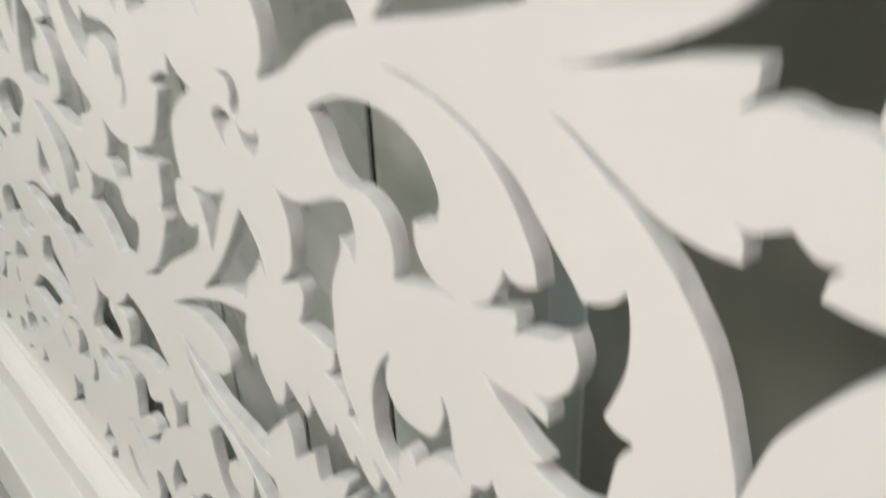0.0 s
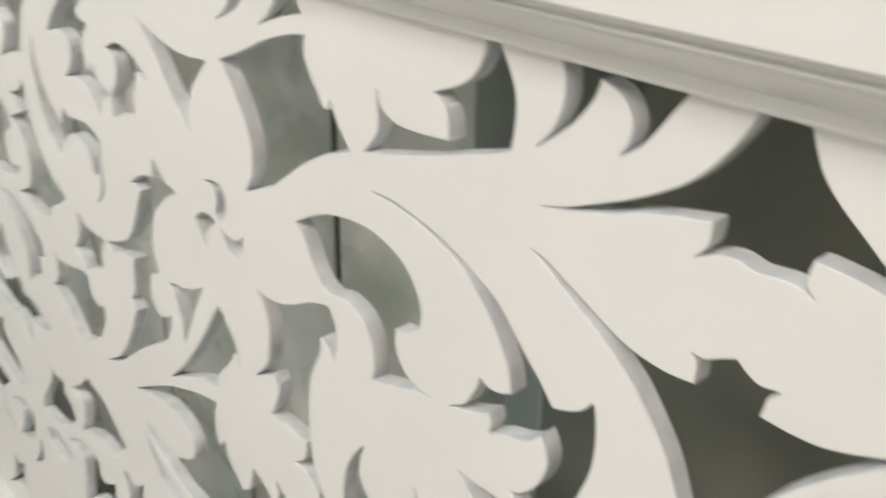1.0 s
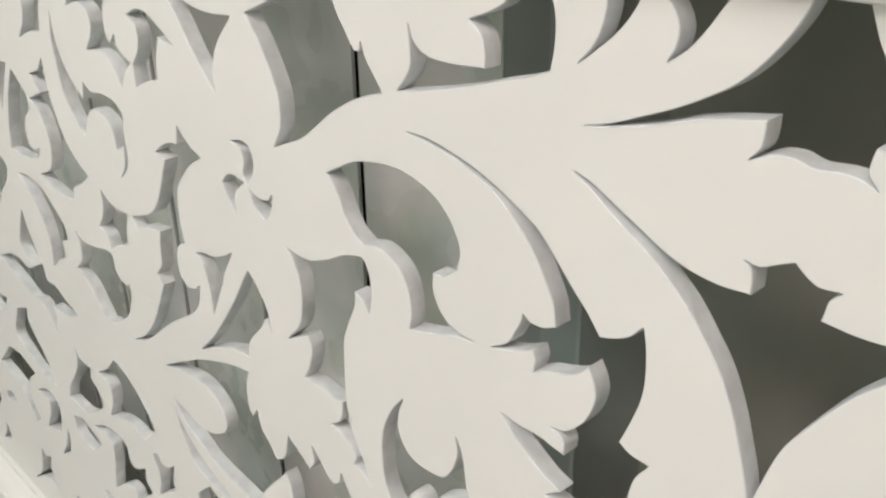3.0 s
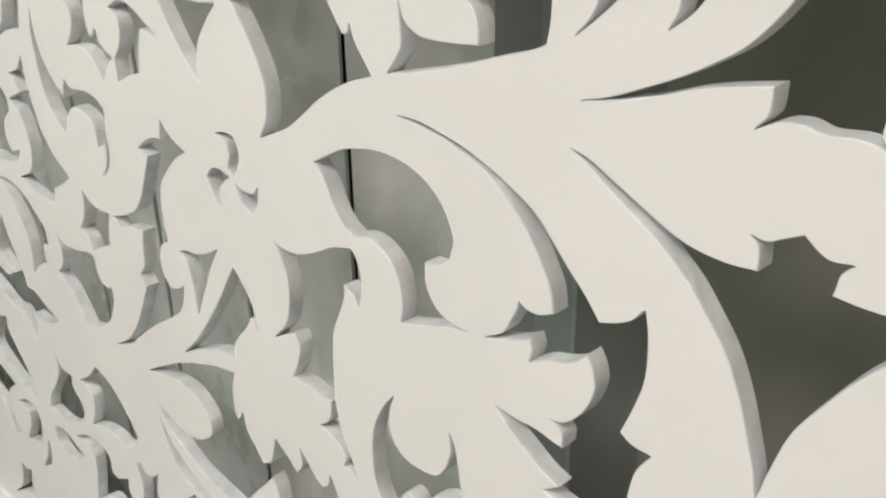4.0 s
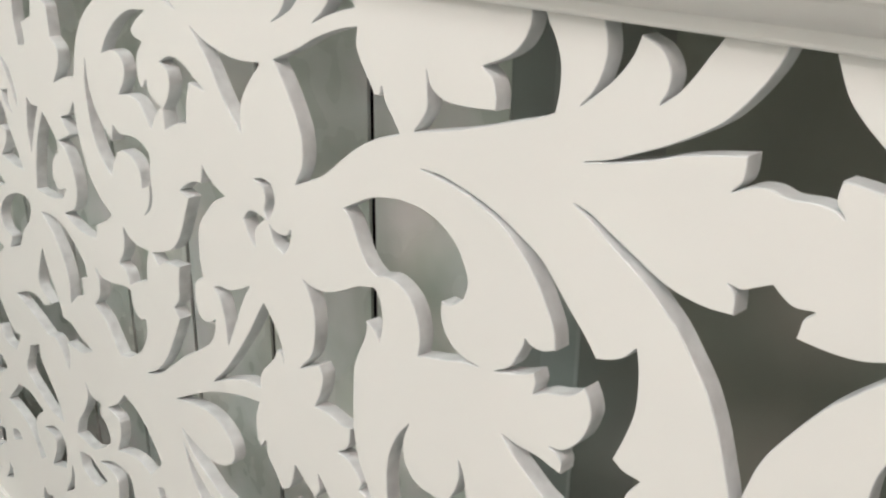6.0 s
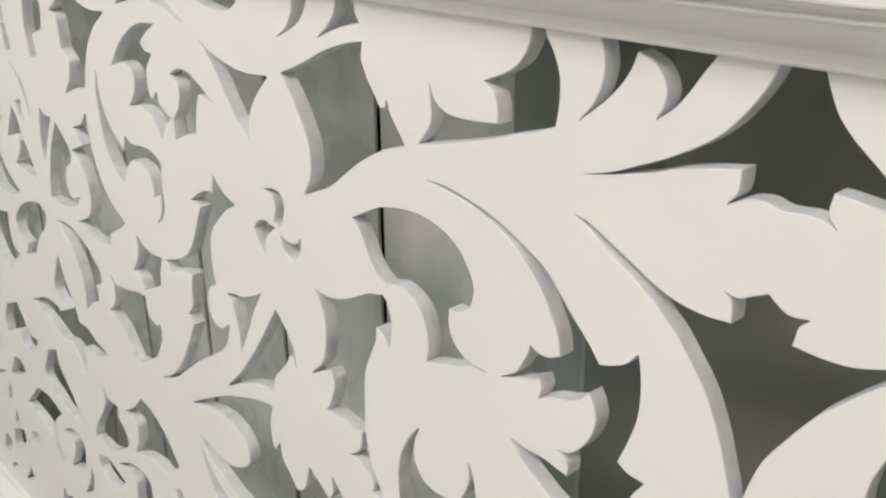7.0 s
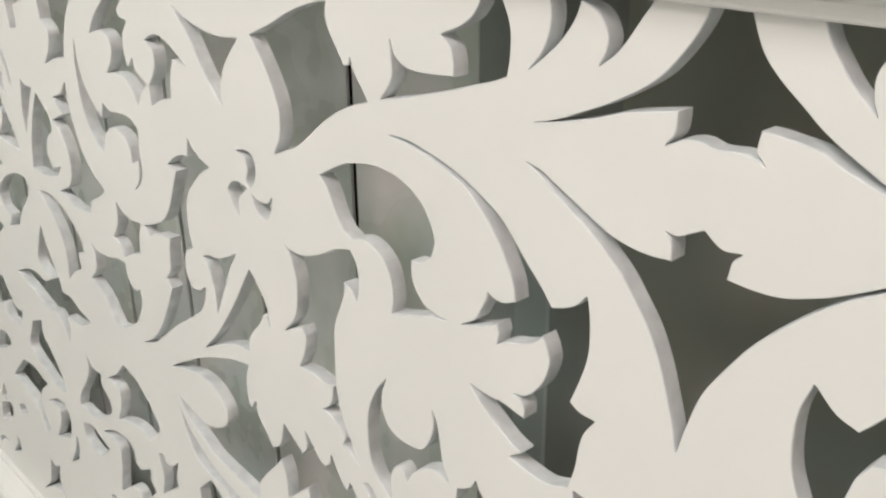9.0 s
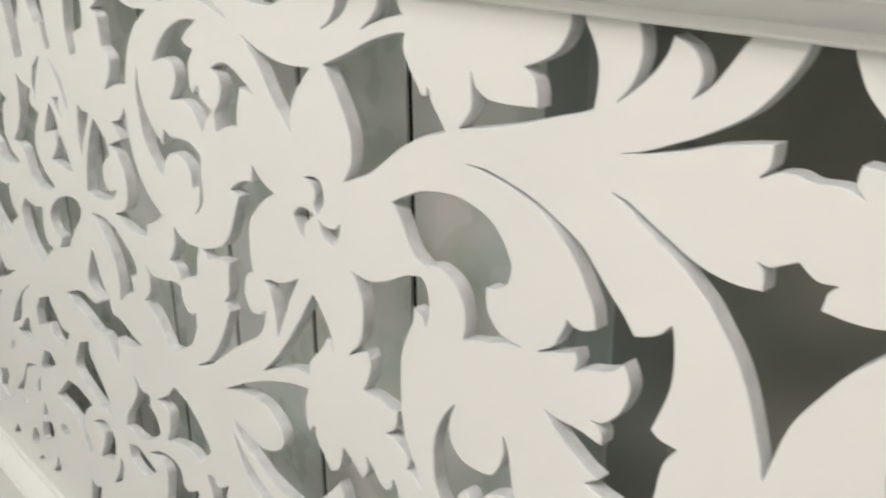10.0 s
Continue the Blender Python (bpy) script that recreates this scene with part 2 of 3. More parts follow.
cut("sail",
    [(-6, -70), (2, -78), (11, -89), (17, -102)],
    [(19, -116), (15, -106)],
    [(10, -106), (3, -117), (-12, -132), (-18, -141)],
    [(-19, -153), (-36, -154), (-63, -163)],
    [(-100, -181), (-75, -158), (-53, -133), (-30, -104), (-17, -85)],
)
cut("bud_side",
    [(-178, -233), (-140, -212), (-107, -195), (-76, -183), (-48, -174)],
    [(-23, -169), (-29, -182), (-30, -193), (-29, -209)],
    [(-25, -214)],
    [(-17, -203), (-14, -219), (-4, -230)],
    [(5, -242), (17, -234)],
    [(27, -206), (35, -212), (46, -219)],
    [(53, -225), (60, -215)],
    [(59, -198), (68, -207), (78, -218)],
    [(85, -221), (92, -215)],
    [(95, -204), (101, -215), (111, -228)],
    [(115, -229)],
    [(119, -219), (128, -230), (138, -237)],
    [(144, -236), (147, -223), (143, -218)],
    [(136, -210), (144, -208), (154, -216), (164, -225), (179, -233), (197, -241)],
    [(219, -243), (197, -245), (178, -253), (157, -266)],
    [(136, -277), (145, -259)],
    [(146, -243), (131, -255)],
    [(115, -271), (116, -259)],
    [(93, -282), (103, -256), (96, -257), (79, -269)],
    [(62, -285), (59, -273)],
    [(58, -257), (41, -271)],
    [(24, -287), (23, -260)],
    [(17, -248), (3, -264), (-14, -282), (-26, -299)],
    [(-24, -318), (-50, -313), (-80, -310), (-111, -305), (-121, -300), (-153, -285)],
    [(-174, -263), (-139, -272), (-115, -275), (-89, -266), (-74, -253), (-74, -238), (-90, -224), (-112, -219), (-143, -223)],
)
cut("petal_low",
    [(50, -31), (58, -33), (75, -33), (98, -25), (117, -15)],
    [(135, -10), (139, -14), (143, -25), (143, -37)],
    [(140, -49), (135, -42)],
    [(126, -38), (125, -48), (118, -63), (111, -79), (109, -97), (108, -120), (108, -134), (113, -158), (121, -173)],
    [(133, -196), (120, -187)],
    [(113, -186), (116, -178), (108, -170), (99, -165)],
    [(87, -164), (97, -157), (102, -149)],
    [(104, -136), (92, -137), (76, -135)],
    [(59, -136), (67, -122), (71, -104)],
    [(67, -97), (60, -100)],
    [(41, -110), (57, -93), (62, -80), (64, -61), (62, -49), (56, -37)],
)
cut("crook_gap",
    [(171, -100), (159, -115), (149, -136), (146, -158), (148, -180), (155, -195)],
    [(172, -206), (171, -191), (174, -178), (181, -171), (187, -173)],
    [(191, -180), (196, -171), (207, -160), (221, -154)],
    [(237, -157), (230, -144), (227, -127), (224, -112)],
    [(220, -104), (221, -118), (216, -133), (208, -143), (196, -146), (178, -145), (168, -137), (164, -126), (165, -114)],
)
cut("tail_gap",
    [(263, -141), (266, -147), (273, -154), (280, -161)],
    [(287, -166), (281, -176), (279, -187)],
    [(283, -199)],
    [(279, -207), (260, -211), (241, -210)],
    [(221, -210), (230, -207)],
    [(236, -203), (241, -197), (242, -189), (240, -181), (235, -177)],
    [(231, -177), (237, -173), (243, -167)],
    [(245, -157), (253, -153), (259, -148)],
)
cut("lower_scroll",
    [(296, -151), (311, -153), (325, -149), (335, -141), (344, -127), (347, -116)],
    [(346, -104), (356, -105), (367, -103), (379, -95)],
    [(386, -88), (383, -102), (378, -119), (370, -136)],
    [(357, -158)],
    [(329, -180), (323, -169), (312, -162)],
    [(299, -162)],
)
cut("right_gap",
    [(481, 28), (485, 24), (493, 17)],
    [(504, 13), (510, 20)],
    [(522, 36)],
    [(530, 3)],
    [(512, 0), (506, -10), (502, -25)],
    [(481, -72), (472, -66)],
    [(465, -49), (474, -50), (481, -48)],
    [(486, -44), (481, -33), (477, -22), (475, -5), (476, 12)],
)
cut("right_finger",
    [(489, 154), (485, 158), (477, 166), (471, 174), (465, 183)],
    [(461, 195)],
    [(500, 197), (492, 182), (486, 172), (486, 162)],
)
cut("pin_a",
    [(-10, 33), (4, 36), (14, 34), (18, 24), (14, 12)],
    [(7, 4), (3, 10), (6, 21), (3, 30)],
)
cut("pin_b",
    [(-28, -4), (-21, 3), (-13, 6), (-3, 5)],
    [(3, 4), (-4, -1), (-12, -9)],
    [(-13, -24), (-22, -15)],
)
cut("pin_c",
    [(8, 2), (15, -2), (25, -3), (33, -1)],
    [(38, 5), (36, -5), (31, -14)],
    [(26, -18), (15, -12)],
)
cut("palm_side",
    [(-344, 165), (-321, 149), (-293, 142)],
    [(-260, 143), (-288, 126), (-307, 106), (-320, 82)],
    [(-327, 62), (-355, 57)],
    [(-380, 48), (-364, 66), (-359, 84)],
    [(-374, 95), (-374, 111), (-376, 126)],
    [(-389, 132), (-369, 144)],
    [(-359, 163)],
)
cut("palm_slot",
    [(-444, 167), (-461, 134), (-467, 103)],
    [(-464, 75), (-446, 79)],
    [(-446, 102)],
    [(-419, 110), (-413, 130), (-416, 150)],
    [(-410, 172)],
)
cut("palm_slot_b",
    [(-569, 151), (-572, 120)],
    [(-560, 101)],
    [(-540, 103), (-539, 87)],
    [(-537, 72), (-521, 76), (-524, 93), (-526, 111), (-529, 136)],
    [(-539, 155)],
)
cut("palm_left",
    [(-651, 29), (-636, 19)],
    [(-610, 14), (-619, -3)],
    [(-594, -16), (-616, -40), (-624, -64), (-613, -84)],
    [(-577, -107), (-618, -120), (-654, -113), (-665, -92), (-673, -74)],
    [(-703, -70), (-675, -45), (-657, -14)],
)
cut("stem_a",
    [(-552, 6), (-542, -6), (-535, -24), (-524, -42), (-514, -59)],
    [(-505, -74), (-538, -73)],
    [(-571, -69), (-552, -51), (-546, -35), (-559, -31)],
    [(-584, -37), (-571, -19)],
)
cut("stem_c",
    [(-539, 14)],
    [(-519, 18), (-522, 4)],
    [(-514, -8), (-532, -1)],
)
cut("stem_d",
    [(-463, 19), (-452, 13)],
    [(-434, 13), (-448, -6)],
    [(-473, -46), (-474, -20)],
)
cut("stem_e",
    [(-423, 10), (-408, -3), (-396, -13)],
    [(-394, -28), (-412, -40), (-418, -60), (-409, -73)],
    [(-386, -67)],
    [(-399, -81), (-431, -88)],
    [(-472, -88), (-464, -60), (-446, -22)],
)
cut("leaf_side",
    [(-336, 36), (-336, 15), (-331, -9), (-321, -34), (-301, -55)],
    [(-277, -68), (-296, -80)],
    [(-317, -89)],
    [(-324, -106), (-361, -108)],
    [(-400, -99), (-368, -84), (-357, -59), (-362, -37), (-373, -22)],
    [(-389, -15)],
    [(-355, -2)],
    [(-375, 13), (-351, 21)],
)
cut("ring",
    [(-559, -184)],
    [(-596, -196), (-584, -178), (-606, -172), (-612, -154), (-590, -131), (-551, -114), (-516, -109), (-502, -117), (-512, -135), (-541, -160)],
)
cut("ring_side",
    [(-704, -152), (-672, -156)],
    [(-637, -149), (-646, -174), (-641, -198)],
    [(-622, -204), (-657, -227)],
    [(-669, -241), (-702, -225), (-720, -198), (-722, -175)],
)
cut("blade",
    [(-469, -115), (-436, -112), (-403, -119), (-378, -135), (-364, -148)],
    [(-361, -162)],
    [(-379, -169)],
    [(-377, -188), (-397, -197)],
    [(-420, -214), (-415, -185), (-422, -158), (-443, -135)],
)
cut("fork",
    [(-484, -163), (-478, -186), (-466, -208), (-453, -231)],
    [(-452, -243), (-428, -242), (-406, -251)],
    [(-375, -258), (-412, -273)],
    [(-450, -275), (-447, -291)],
    [(-457, -316), (-469, -295), (-486, -283)],
    [(-511, -287), (-551, -274)],
    [(-602, -262), (-553, -244), (-527, -242), (-506, -246)],
    [(-481, -235), (-505, -226), (-513, -216), (-501, -189)],
)
cut("chip_a",
    [(-744, -295), (-789, -325)],
    [(-820, -378)],
    [(-866, -400), (-838, -365), (-787, -320)],
)
cut("lens_a",
    [(-720, -310)],
    [(-675, -292), (-659, -313), (-641, -331)],
    [(-617, -329)],
    [(-642, -360), (-677, -360)],
    [(-694, -341)],
    [(-741, -360), (-739, -334)],
)
cut("drop_low",
    [(-410, -312), (-398, -325)],
    [(-373, -326), (-378, -340), (-362, -352), (-358, -369)],
    [(-374, -384), (-413, -405)],
    [(-460, -406), (-451, -386), (-423, -355), (-409, -331)],
)
cut("drop_low_b",
    [(-302, -283), (-274, -291), (-252, -306), (-237, -322)],
    [(-228, -334)],
    [(-258, -363), (-279, -358), (-307, -361)],
    [(-339, -372), (-326, -346), (-326, -326)],
    [(-353, -321), (-327, -306)],
)
cut("bar_a",
    [(-713, -467)],
    [(-656, -419), (-614, -415)],
    [(-574, -425), (-600, -444), (-612, -462), (-610, -486)],
    [(-593, -507)],
    [(-614, -521), (-627, -495), (-645, -480), (-679, -471)],
)
cut("curl_a",
    [(-581, -453), (-542, -435), (-516, -436), (-509, -455)],
    [(-520, -488)],
    [(-569, -506), (-548, -474), (-544, -454), (-559, -451)],
)
cut("blade_b",
    [(-584, -331)],
    [(-549, -317), (-551, -336), (-540, -350), (-525, -365)],
    [(-507, -389)],
    [(-501, -410), (-543, -409), (-579, -396), (-610, -378)],
)
cut("chip_b",
    [(-832, -460)],
    [(-782, -444), (-837, -471), (-857, -500)],
    [(-879, -528)],
    [(-913, -540), (-868, -502)],
)
cut("chip_c",
    [(-737, -401), (-711, -397)],
    [(-695, -408)],
    [(-728, -429), (-765, -440)],
)
cut("chip_d",
    [(-723, -523), (-698, -514)],
    [(-682, -522), (-723, -538)],
)
cut("chip_e",
    [(-768, -603), (-760, -609)],
    [(-761, -628)],
    [(-798, -646), (-773, -618)],
)
cut("chip_f",
    [(-829, -682), (-761, -637)],
    [(-710, -624)],
    [(-722, -640), (-782, -669)],
)
cut("chip_g",
    [(-496, -471), (-494, -487)],
    [(-504, -514)],
    [(-533, -532), (-509, -500)],
)
cut("drop_small",
    [(-462, -434), (-431, -426), (-409, -432)],
    [(-386, -439), (-417, -462), (-441, -463), (-459, -455)],
)
cut("chip_h",
    [(-624, -572), (-612, -579)],
    [(-591, -570), (-601, -595), (-595, -610)],
    [(-584, -624), (-606, -625), (-627, -625)],
    [(-682, -656), (-647, -626), (-633, -597)],
)
cut("chip_i",
    [(-399, -417), (-359, -398), (-330, -395), (-312, -401), (-309, -421)],
    [(-298, -424)],
    [(-271, -409), (-274, -426)],
    [(-264, -438), (-290, -461), (-309, -484)],
    [(-319, -498)],
    [(-360, -518), (-323, -489)],
    [(-306, -475), (-312, -465), (-328, -464)],
    [(-367, -490), (-362, -469), (-355, -445), (-354, -421), (-373, -414)],
)
cut("chip_j",
    [(-245, -373), (-230, -368), (-226, -376), (-210, -373)],
    [(-196, -362), (-204, -386)],
    [(-202, -398), (-218, -408)],
    [(-244, -428), (-236, -401), (-239, -387)],
)
cut("slit_low",
    [(-151, -371), (-136, -357)],
    [(-123, -346), (-107, -354), (-96, -367)],
    [(-91, -383), (-102, -378), (-117, -389)],
    [(-124, -404), (-117, -417)],
    [(-103, -421), (-106, -435), (-108, -455)],
    [(-108, -475), (-124, -463), (-139, -442), (-147, -416), (-150, -392)],
)
cut("chip_k",
    [(-265, -485), (-261, -495)],
    [(-251, -511), (-260, -522), (-280, -537)],
    [(-296, -560), (-299, -549), (-292, -527), (-279, -503)],
)
cut("chip_l",
    [(-352, -563), (-334, -558), (-327, -570)],
    [(-319, -581), (-312, -606)],
    [(-290, -615), (-316, -638)],
    [(-355, -673), (-349, -644), (-347, -626)],
    [(-357, -623), (-372, -633)],
    [(-358, -602), (-356, -582)],
)
cut("chip_m",
    [(-247, -524), (-228, -516), (-218, -508)],
    [(-205, -495), (-183, -483), (-183, -495)],
    [(-184, -526), (-205, -530), (-223, -526), (-240, -529)],
)
cut("chip_n",
    [(-65, -369), (-62, -383), (-51, -398)],
    [(-33, -426), (-54, -423), (-76, -419)],
    [(-84, -417), (-74, -401)],
)
cut("chip_o",
    [(-210, -561), (-198, -562), (-193, -556)],
    [(-172, -537)],
    [(-171, -560)],
    [(-211, -590)],
)
cut("stem_slit",
    [(-173, -278), (-154, -300), (-116, -322), (-75, -334), (-44, -341)],
    [(-21, -344), (-20, -358), (-11, -372), (0, -385)],
    [(12, -387)],
    [(18, -383)],
    [(11, -404), (-4, -412), (-17, -403), (-35, -390), (-47, -378), (-68, -363), (-91, -343), (-140, -335), (-158, -316)],
)
cut("chip_p",
    [(63, -361), (75, -359)],
    [(91, -357)],
    [(74, -374)],
)
cut("chip_q",
    [(94, -330), (110, -319)],
    [(118, -312)],
    [(114, -305)],
    [(129, -300), (121, -313)],
    [(115, -332)],
    [(106, -344), (103, -335)],
)
cut("chip_r",
    [(-514, -590), (-511, -604), (-500, -610)],
    [(-501, -628), (-509, -651)],
    [(-549, -678), (-535, -654)],
    [(-557, -644), (-535, -621)],
)
cut("slit_r",
    [(-448, -588), (-434, -584), (-430, -604), (-414, -619)],
    [(-398, -630), (-425, -638), (-440, -633), (-445, -612)],
)
cut("chip_t",
    [(-117, -490)],
    [(-99, -474)],
    [(-99, -487)],
    [(-121, -501)],
)
cut("chip_s",
    [(153, -302), (164, -288)],
    [(170, -282), (167, -294)],
    [(160, -315)],
    [(149, -319)],
)
cut("arch_top",
    [(-232, 153), (-209, 167), (-194, 181)],
    [(-185, 192)],
    [(-155, 194), (-148, 181), (-134, 163)],
    [(-108, 149), (-140, 158), (-166, 163), (-195, 161)],
)
cut("curl_top",
    [(-283, 166), (-264, 165), (-247, 170), (-232, 180)],
    [(-229, 188), (-238, 185), (-249, 175), (-263, 170)],
)
cut("palm_slot_c",
    [(-666, 138), (-657, 104), (-650, 77)],
    [(-649, 48), (-619, 54), (-618, 76)],
    [(-618, 95), (-602, 125)],
    [(-610, 145)],
)
cut("chip_u",
    [(-736, -704), (-702, -682)],
    [(-688, -685), (-727, -712)],
)
cut("chip_v",
    [(-640, -672), (-626, -674)],
    [(-625, -693), (-644, -698)],
)
cut("bead_nick",
    [(21, 191), (23, 183)],
    [(33, 191)],
)
cut("far_a",
    [(-927, -252), (-904, -264), (-893, -294), (-901, -317)],
    [(-938, -343), (-866, -321)],
    [(-802, -291), (-846, -301), (-860, -287), (-871, -257)],
    [(-882, -237)],
)
cut("far_b",
    [(-889, -350), (-921, -380)],
    [(-942, -404)],
    [(-986, -420), (-962, -391), (-933, -369)],
)
cut("far_c",
    [(-950, -623)],
    [(-938, -636)],
    [(-986, -659)],
)
cut("far_d",
    [(-855, -587), (-839, -596)],
    [(-855, -623), (-880, -628), (-873, -606)],
)
cut("far_e",
    [(-811, -559), (-763, -541), (-762, -558)],
    [(-800, -590), (-820, -593)],
)
cut("far_g",
    [(-779, -508), (-774, -530)],
    [(-784, -545), (-796, -540)],
)

# openings already taken, on a grid of 3 mm
CELL, X0, Z0 = 0.003, LEFT - 0.1, LOW - 0.1
taken = np.zeros((int((RIGHT - LEFT + 0.3) / CELL), int((TOP - LOW + 0.3) / CELL)), bool)


def cells(line):
    p = np.array([(v[0], v[1]) for v in line])
    lo = np.maximum(((p.min(0) - (X0, Z0)) / CELL).astype(int) - 1, 0)
    hi = np.minimum(((p.max(0) - (X0, Z0)) / CELL).astype(int) + 2, taken.shape)
    gx, gz = np.meshgrid(X0 + CELL * np.arange(lo[0], hi[0]), Z0 + CELL * np.arange(lo[1], hi[1]), indexing="ij")
    inside = np.zeros(gx.shape, bool)
    for (ax, az), (bx, bz) in zip(p, np.roll(p, -1, 0)):
        if az != bz:
            inside ^= ((az > gz) != (bz > gz)) & (gx < (bx - ax) * (gz - az) / (bz - az) + ax)
    return (slice(lo[0], hi[0]), slice(lo[1], hi[1])), inside


def grown(a):
    g = a.copy()
    for dx in (-1, 0, 1):
        for dz in (-1, 0, 1):
            g |= np.roll(np.roll(a, 2 * dx, 0), 2 * dz, 1)
    return g


def place(line, gap):
    xs, zs = [p[0] for p in line], [p[1] for p in line]
    room = min(p[1] - FOOT for p in line)
    if min(xs) < LEFT + 0.01 or max(xs) > RIGHT - 0.01 or room < (0.022 if gap else 0.004) or max(zs) > TOP + 0.016:
        return False
    where, inside = cells(line)
    if (grown(taken)[where] if gap else taken[where])[inside].any():
        return False
    taken[where] |= inside
    return True


lines = []
for line in CUTS:
    for p in line:
        p[1] = min(p[1], TOP + 0.012)
    if place(line, False):
        lines.append(line)
AXIS_X, AXIS_Z = -0.547, -0.235
# the pattern answers itself beyond its upright axis and below its level axis
flip_x = [[Vector((2 * AXIS_X - p[0], p[1])) for p in line] for line in CUTS]
lines += [line for line in flip_x if place(line, True)]
flip_z = [[Vector((p[0], 2 * AXIS_Z - p[1])) for p in line] for line in CUTS + flip_x]
lines += [line for line in flip_z if place(line, True)]
# the far end is as densely cut as the near one
for dx, dz in ((-0.52, -0.10), (-0.78, 0.04), (-0.66, -0.30), (-0.95, -0.18), (-0.60, 0.12)):
    moved = [[Vector((p[0] + dx, p[1] + dz)) for p in line] for line in CUTS]
    lines += [line for line in moved if max(p[0] for p in line) < -0.74 and place(line, True)]

EASE = [(0.0006, 0.0), (0.00027, 0.00024), (0.00009, 0.00066), (0.0, 0.0013)]  # outwards, depth


def eased(line, by):
    """The outline moved outwards by a hair, for a softened front edge."""
    p = np.array([(v[0], v[1]) for v in line])
    d = np.roll(p, -1, 0) - np.roll(p, 1, 0)
    d /= np.maximum(np.linalg.norm(d, axis=1, keepdims=True), 1e-9)
    x, z = p[:, 0], p[:, 1]
    ccw = (x * np.roll(z, -1) - np.roll(x, -1) * z).sum() > 0
    return p + by * np.stack([d[:, 1], -d[:, 0]], 1) * (1 if ccw else -1)


def within(points, outlines):
    """How often the points lie inside the outlines, odd or even."""
    odd = np.zeros(len(points), bool)
    for p in outlines:
        lo, hi = p.min(0), p.max(0)
        near = np.nonzero(((points >= lo) & (points <= hi)).all(1))[0]
        if not len(near):
            continue
        q = points[near]
        inside = np.zeros(len(near), bool)
        for (ax, az), (bx, bz) in zip(p, np.roll(p, -1, 0)):
            if az != bz:
                inside ^= ((az > q[:, 1]) != (bz > q[:, 1])) & (q[:, 0] < (bx - ax) * (q[:, 1] - az) / (bz - az) + ax)
        odd[near] ^= inside
    return odd


def sheet_faces(outlines):
    """Triangles that fill the sheet between its edge and its openings."""
    verts, edges = [], []
    for p in outlines:
        n = len(verts)
        verts += [Vector(v) for v in p]
        edges += [(n + i, n + (i + 1) % len(p)) for i in range(len(p))]
    v, e, f, *_ = geometry.delaunay_2d_cdt(verts, edges, [], 0, 1e-6)
    v = np.array([tuple(q) for q in v])
    f = np.array([tuple(q) for q in f if len(q) == 3])
    keep = within(v[f].mean(1), outlines)
    return v, f[keep]


frame_line = np.array([(LEFT, FOOT - 0.02), (RIGHT, FOOT - 0.02), (RIGHT, TOP + 0.02), (LEFT, TOP + 0.02)])
plain = [np.array([(v[0], v[1]) for v in line]) for line in lines]
soft = [eased(line, EASE[0][0]) for line in lines]
co, tri, smooth_face = [], [], []
for outlines, y, flip in (([frame_line] + soft, 0.0, False), ([frame_line] + plain, T, True)):
    v, f = sheet_faces(outlines)
    n = len(co)
    co += [(x, y, z) for x, z in v]
    a, b, c = v[f[:, 0]], v[f[:, 1]], v[f[:, 2]]
    turned = ((b - a)[:, 0] * (c - a)[:, 1] - (b - a)[:, 1] * (c - a)[:, 0]) < 0
    for q, w in zip(f, turned):
        q = tuple(int(i) + n for i in q)
        tri.append(q[::-1] if bool(w) != flip else q)
for line in plain:
    x, z = line[:, 0], line[:, 1]
    ccw = (x * np.roll(z, -1) - np.roll(x, -1) * z).sum() > 0
    n, k = len(co), len(line)
    rings = [(eased(line, out), y) for out, y in EASE] + [(line, T)]
    for ring, y in rings:
        co += [(x, y, z) for x, z in ring]
    for row in range(len(rings) - 1):
        for i in range(k):
            j = (i + 1) % k
            q = (n + row * k + i, n + row * k + j, n + row * k + k + j, n + row * k + k + i)
            tri.append(q if ccw else q[::-1])
mesh = bpy.data.meshes.new("fretwork")
mesh.from_pydata([Vector(p) - screen.location for p in co], [], tri)
mesh.polygons.foreach_set("use_smooth", [len(q) == 4 for q in tri])
mesh.set_sharp_from_angle(angle=radians(34))
mesh.materials.append(WHITE)
# walls of the openings take the shaded copy of the white paint
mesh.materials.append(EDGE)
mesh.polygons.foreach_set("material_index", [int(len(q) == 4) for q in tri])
fret = new("fretwork", mesh)
fret.parent = screen
tagged(fret, "white sheet cut through with leaves and scrolls")


def moulding(name, profile, length, m):
    """A moulded bar: a profile of (depth, height) swept along x."""
    bm = bmesh.new()
    ends = []
    for x in (0, length):
        ends.append([bm.verts.new(m @ Vector((x, -d, h))) for d, h in profile])
    for i in range(len(profile)):
        j = (i + 1) % len(profile)
        bm.faces.new((ends[0][i], ends[0][j], ends[1][j], ends[1][i]))
    bm.faces.new(ends[0][::-1])
    bm.faces.new(ends[1])
    bmesh.ops.recalc_face_normals(bm, faces=bm.faces)
    ob = part(name, bm, WHITE, screen)
    ob.matrix_parent_inverse = Matrix.Translation(-screen.location)
    return ob


# bead, shallow cove, fine ridge and quirk towards the flat outer frame
cove = [(0.0065 + 0.0195 * q + 0.0012 * math.sin(math.pi * q), 0.0080 + 0.0130 * q - 0.0014 * math.sin(math.pi * q)) for q in [i / 10 for i in range(11)]]
ridge = [(0.0282 + 0.0010 * math.cos(radians(w)), 0.0243 + 0.0012 * math.sin(radians(w))) for w in range(-90, 91, 30)]
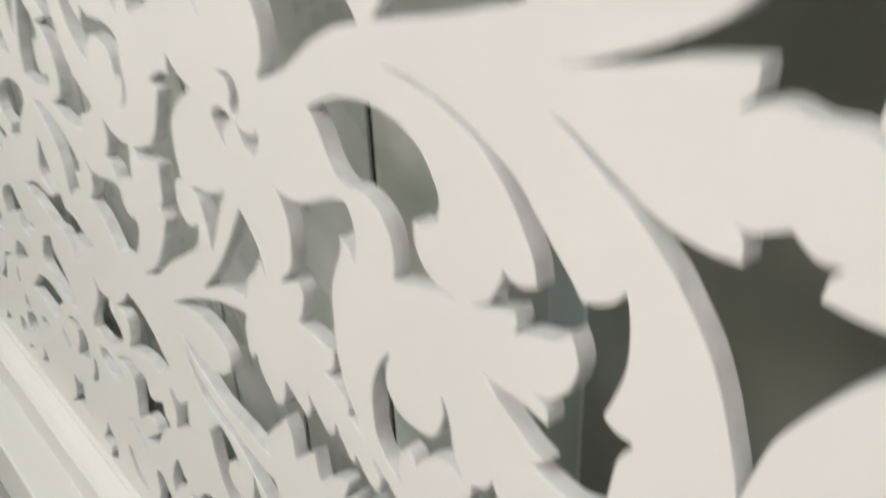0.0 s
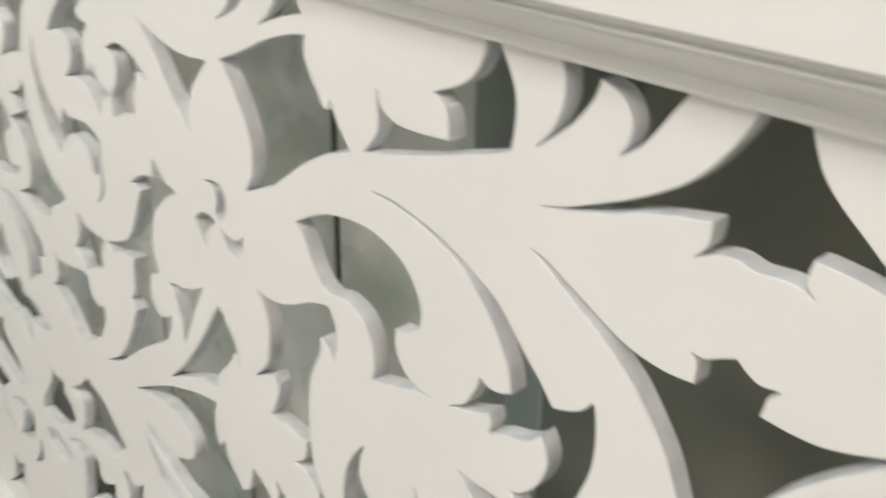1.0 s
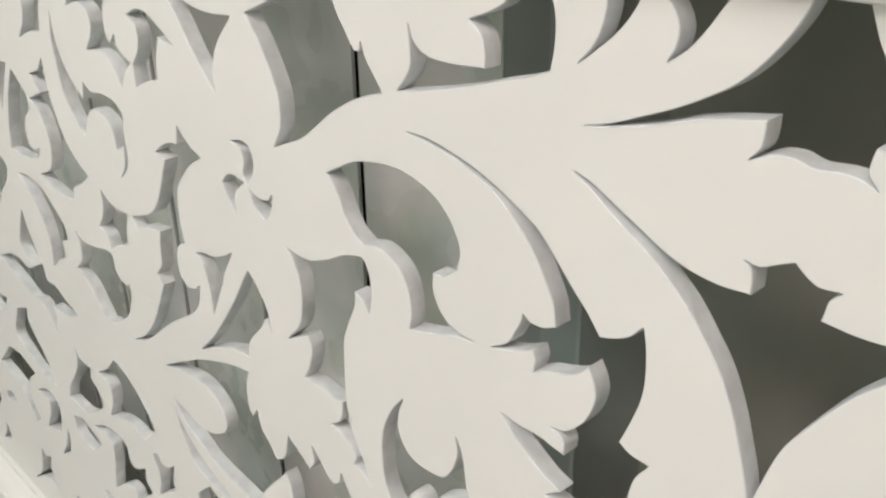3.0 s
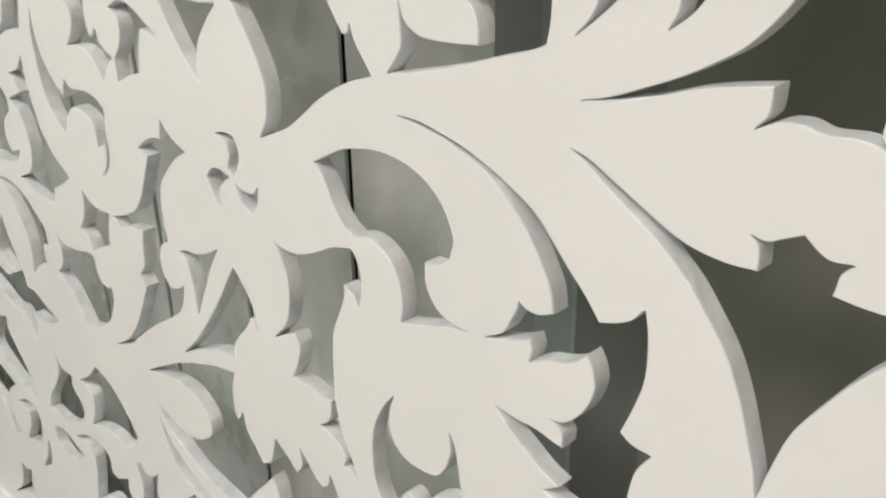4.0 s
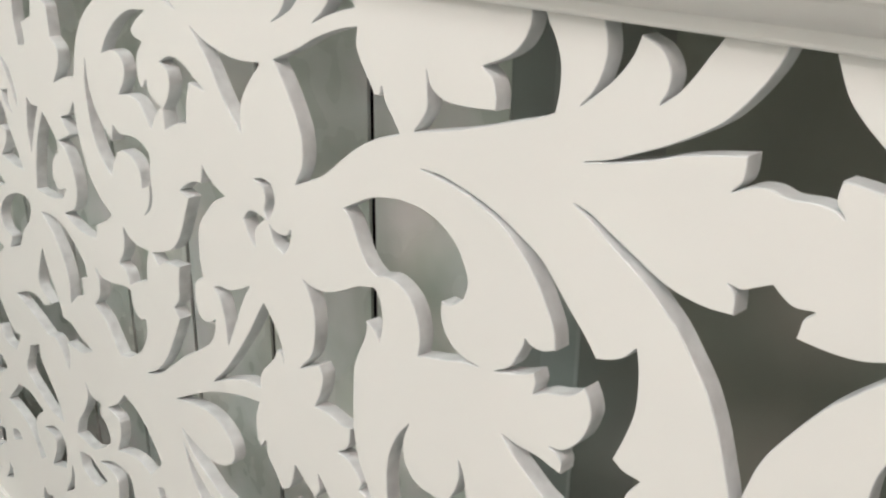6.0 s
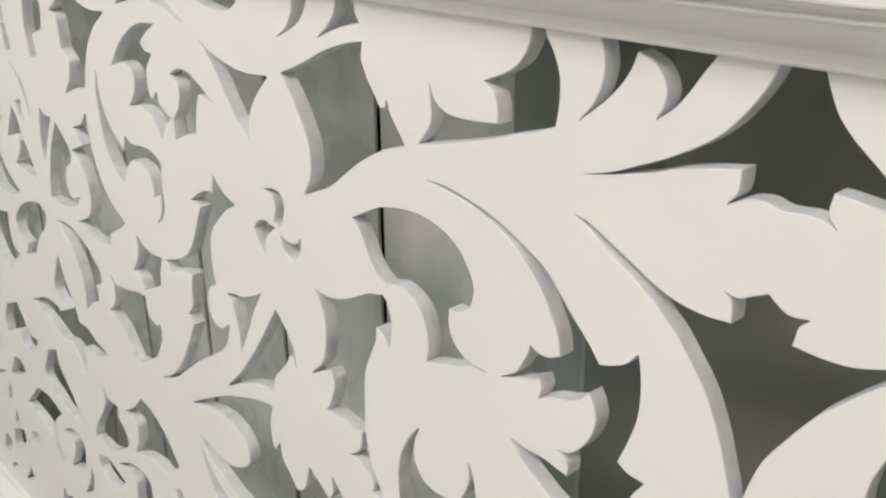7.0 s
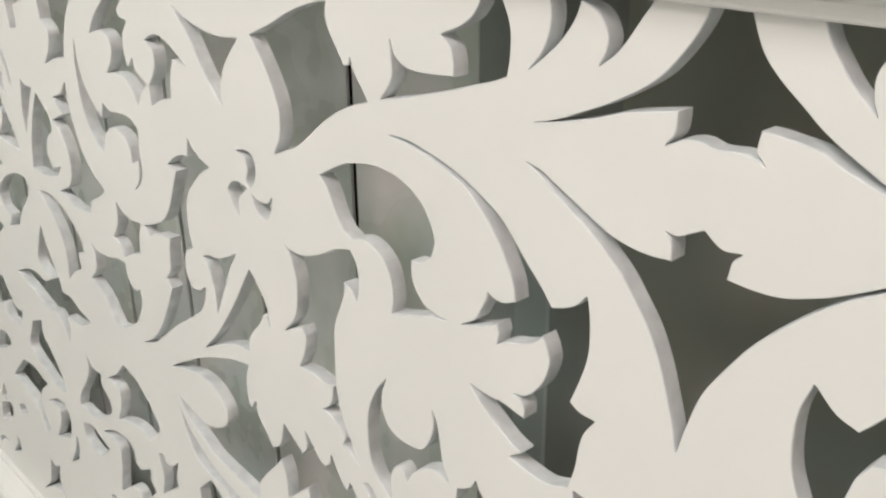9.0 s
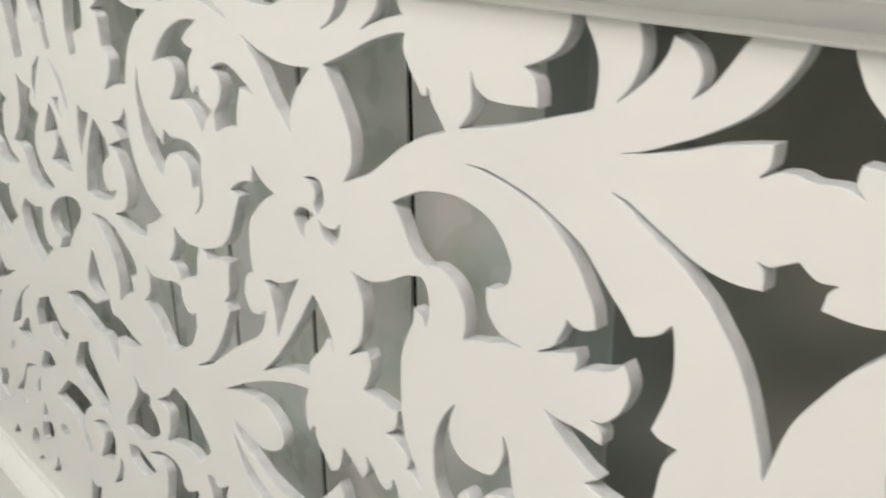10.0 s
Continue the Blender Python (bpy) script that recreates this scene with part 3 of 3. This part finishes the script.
PROFILE = [(0.0, 0.0), (0.0048, 0.0), (0.0060, 0.0010), (0.0065, 0.0026), (0.0065, 0.0072)] + cove + [(0.0268, 0.0226)] + ridge
PROFILE += [(0.0276, 0.0260), (0.0280, 0.0274), (0.0335, 0.0284), (0.0352, 0.0300), (0.0, 0.0300)]
moulding("top_moulding", PROFILE, RIGHT - LEFT, Matrix.Translation((LEFT, 0, TOP)))
turn = Matrix.Rotation(radians(90), 4, "Y")
moulding("bottom_moulding", PROFILE, RIGHT - LEFT, Matrix.Translation((LEFT, 0, FOOT)) @ Matrix.Diagonal((1, 1, -1, 1)))
moulding("side_moulding", PROFILE, TOP - FOOT, Matrix.Translation((RIGHT, 0, TOP)) @ turn)
moulding("side_moulding", PROFILE, TOP - FOOT, Matrix.Translation((LEFT, 0, TOP)) @ turn @ Matrix.Diagonal((1, 1, -1, 1)))
for name, dims, r in (
    ("top_rail", (LEFT - 0.2, RIGHT + 0.2, -0.036, 0.012, TOP + 0.0300, TOP + 0.30), 0.0015),
    ("stile", (RIGHT + 0.0300, RIGHT + 0.2, -0.036, 0.012, FLOOR_Z, TOP + 0.0300), 0.002),
    ("stile", (LEFT - 0.2, LEFT - 0.0300, -0.036, 0.012, FLOOR_Z, TOP + 0.0300), 0.002),
):
    ob = slab(name, WHITE, dims, screen, r=r)
    ob.matrix_parent_inverse = Matrix.Translation(-screen.location)
# under the projecting moulding a set-back rail, then a plinth on the floor
for name, dims, r, label in (
    ("bottom_rail", (LEFT - 0.03, RIGHT + 0.03, -0.004, 0.012, FOOT - 0.25, FOOT - 0.030), 0.0, ""),
    ("plinth", (LEFT - 0.03, RIGHT + 0.03, -0.070, 0.012, FLOOR_Z, FOOT - 0.25), 0.006, "white plinth board on the floor"),
):
    ob = slab(name, WHITE, dims, screen, label, r)
    ob.matrix_parent_inverse = Matrix.Translation(-screen.location)

# ---- upright boards behind the screen ----
joints = [-0.040 - 0.1795 * i for i in range(17)]
edges_x = [0.125] + joints
for a, b in zip(edges_x, edges_x[1:]):
    slab("board", BOARD, (b + 0.0042, a - (0.0042 if a < 0.1 else 0.0), 0.140, 0.144, FLOOR_Z, CEIL_Z), wall_back, r=0.0006)
# dark olive panel; its narrow strips carry painted reflections and shade
for a, b, mat in ((0.125, 0.166, DUSK), (0.166, 0.200, SHEEN), (0.204, 0.262, SHADED), (0.262, 0.467, DARK), (0.467, 0.72, DARK), (0.72, 1.5, DARK)):
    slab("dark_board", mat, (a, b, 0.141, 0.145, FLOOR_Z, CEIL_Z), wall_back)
# edge highlight laid on as a thin pale strip
slab("edge_glint", GLINT, (0.200, 0.204, 0.1405, 0.1445, FLOOR_Z, CEIL_Z), wall_back, "pale strip painted as an edge highlight on the dark panel", r=0.0004)
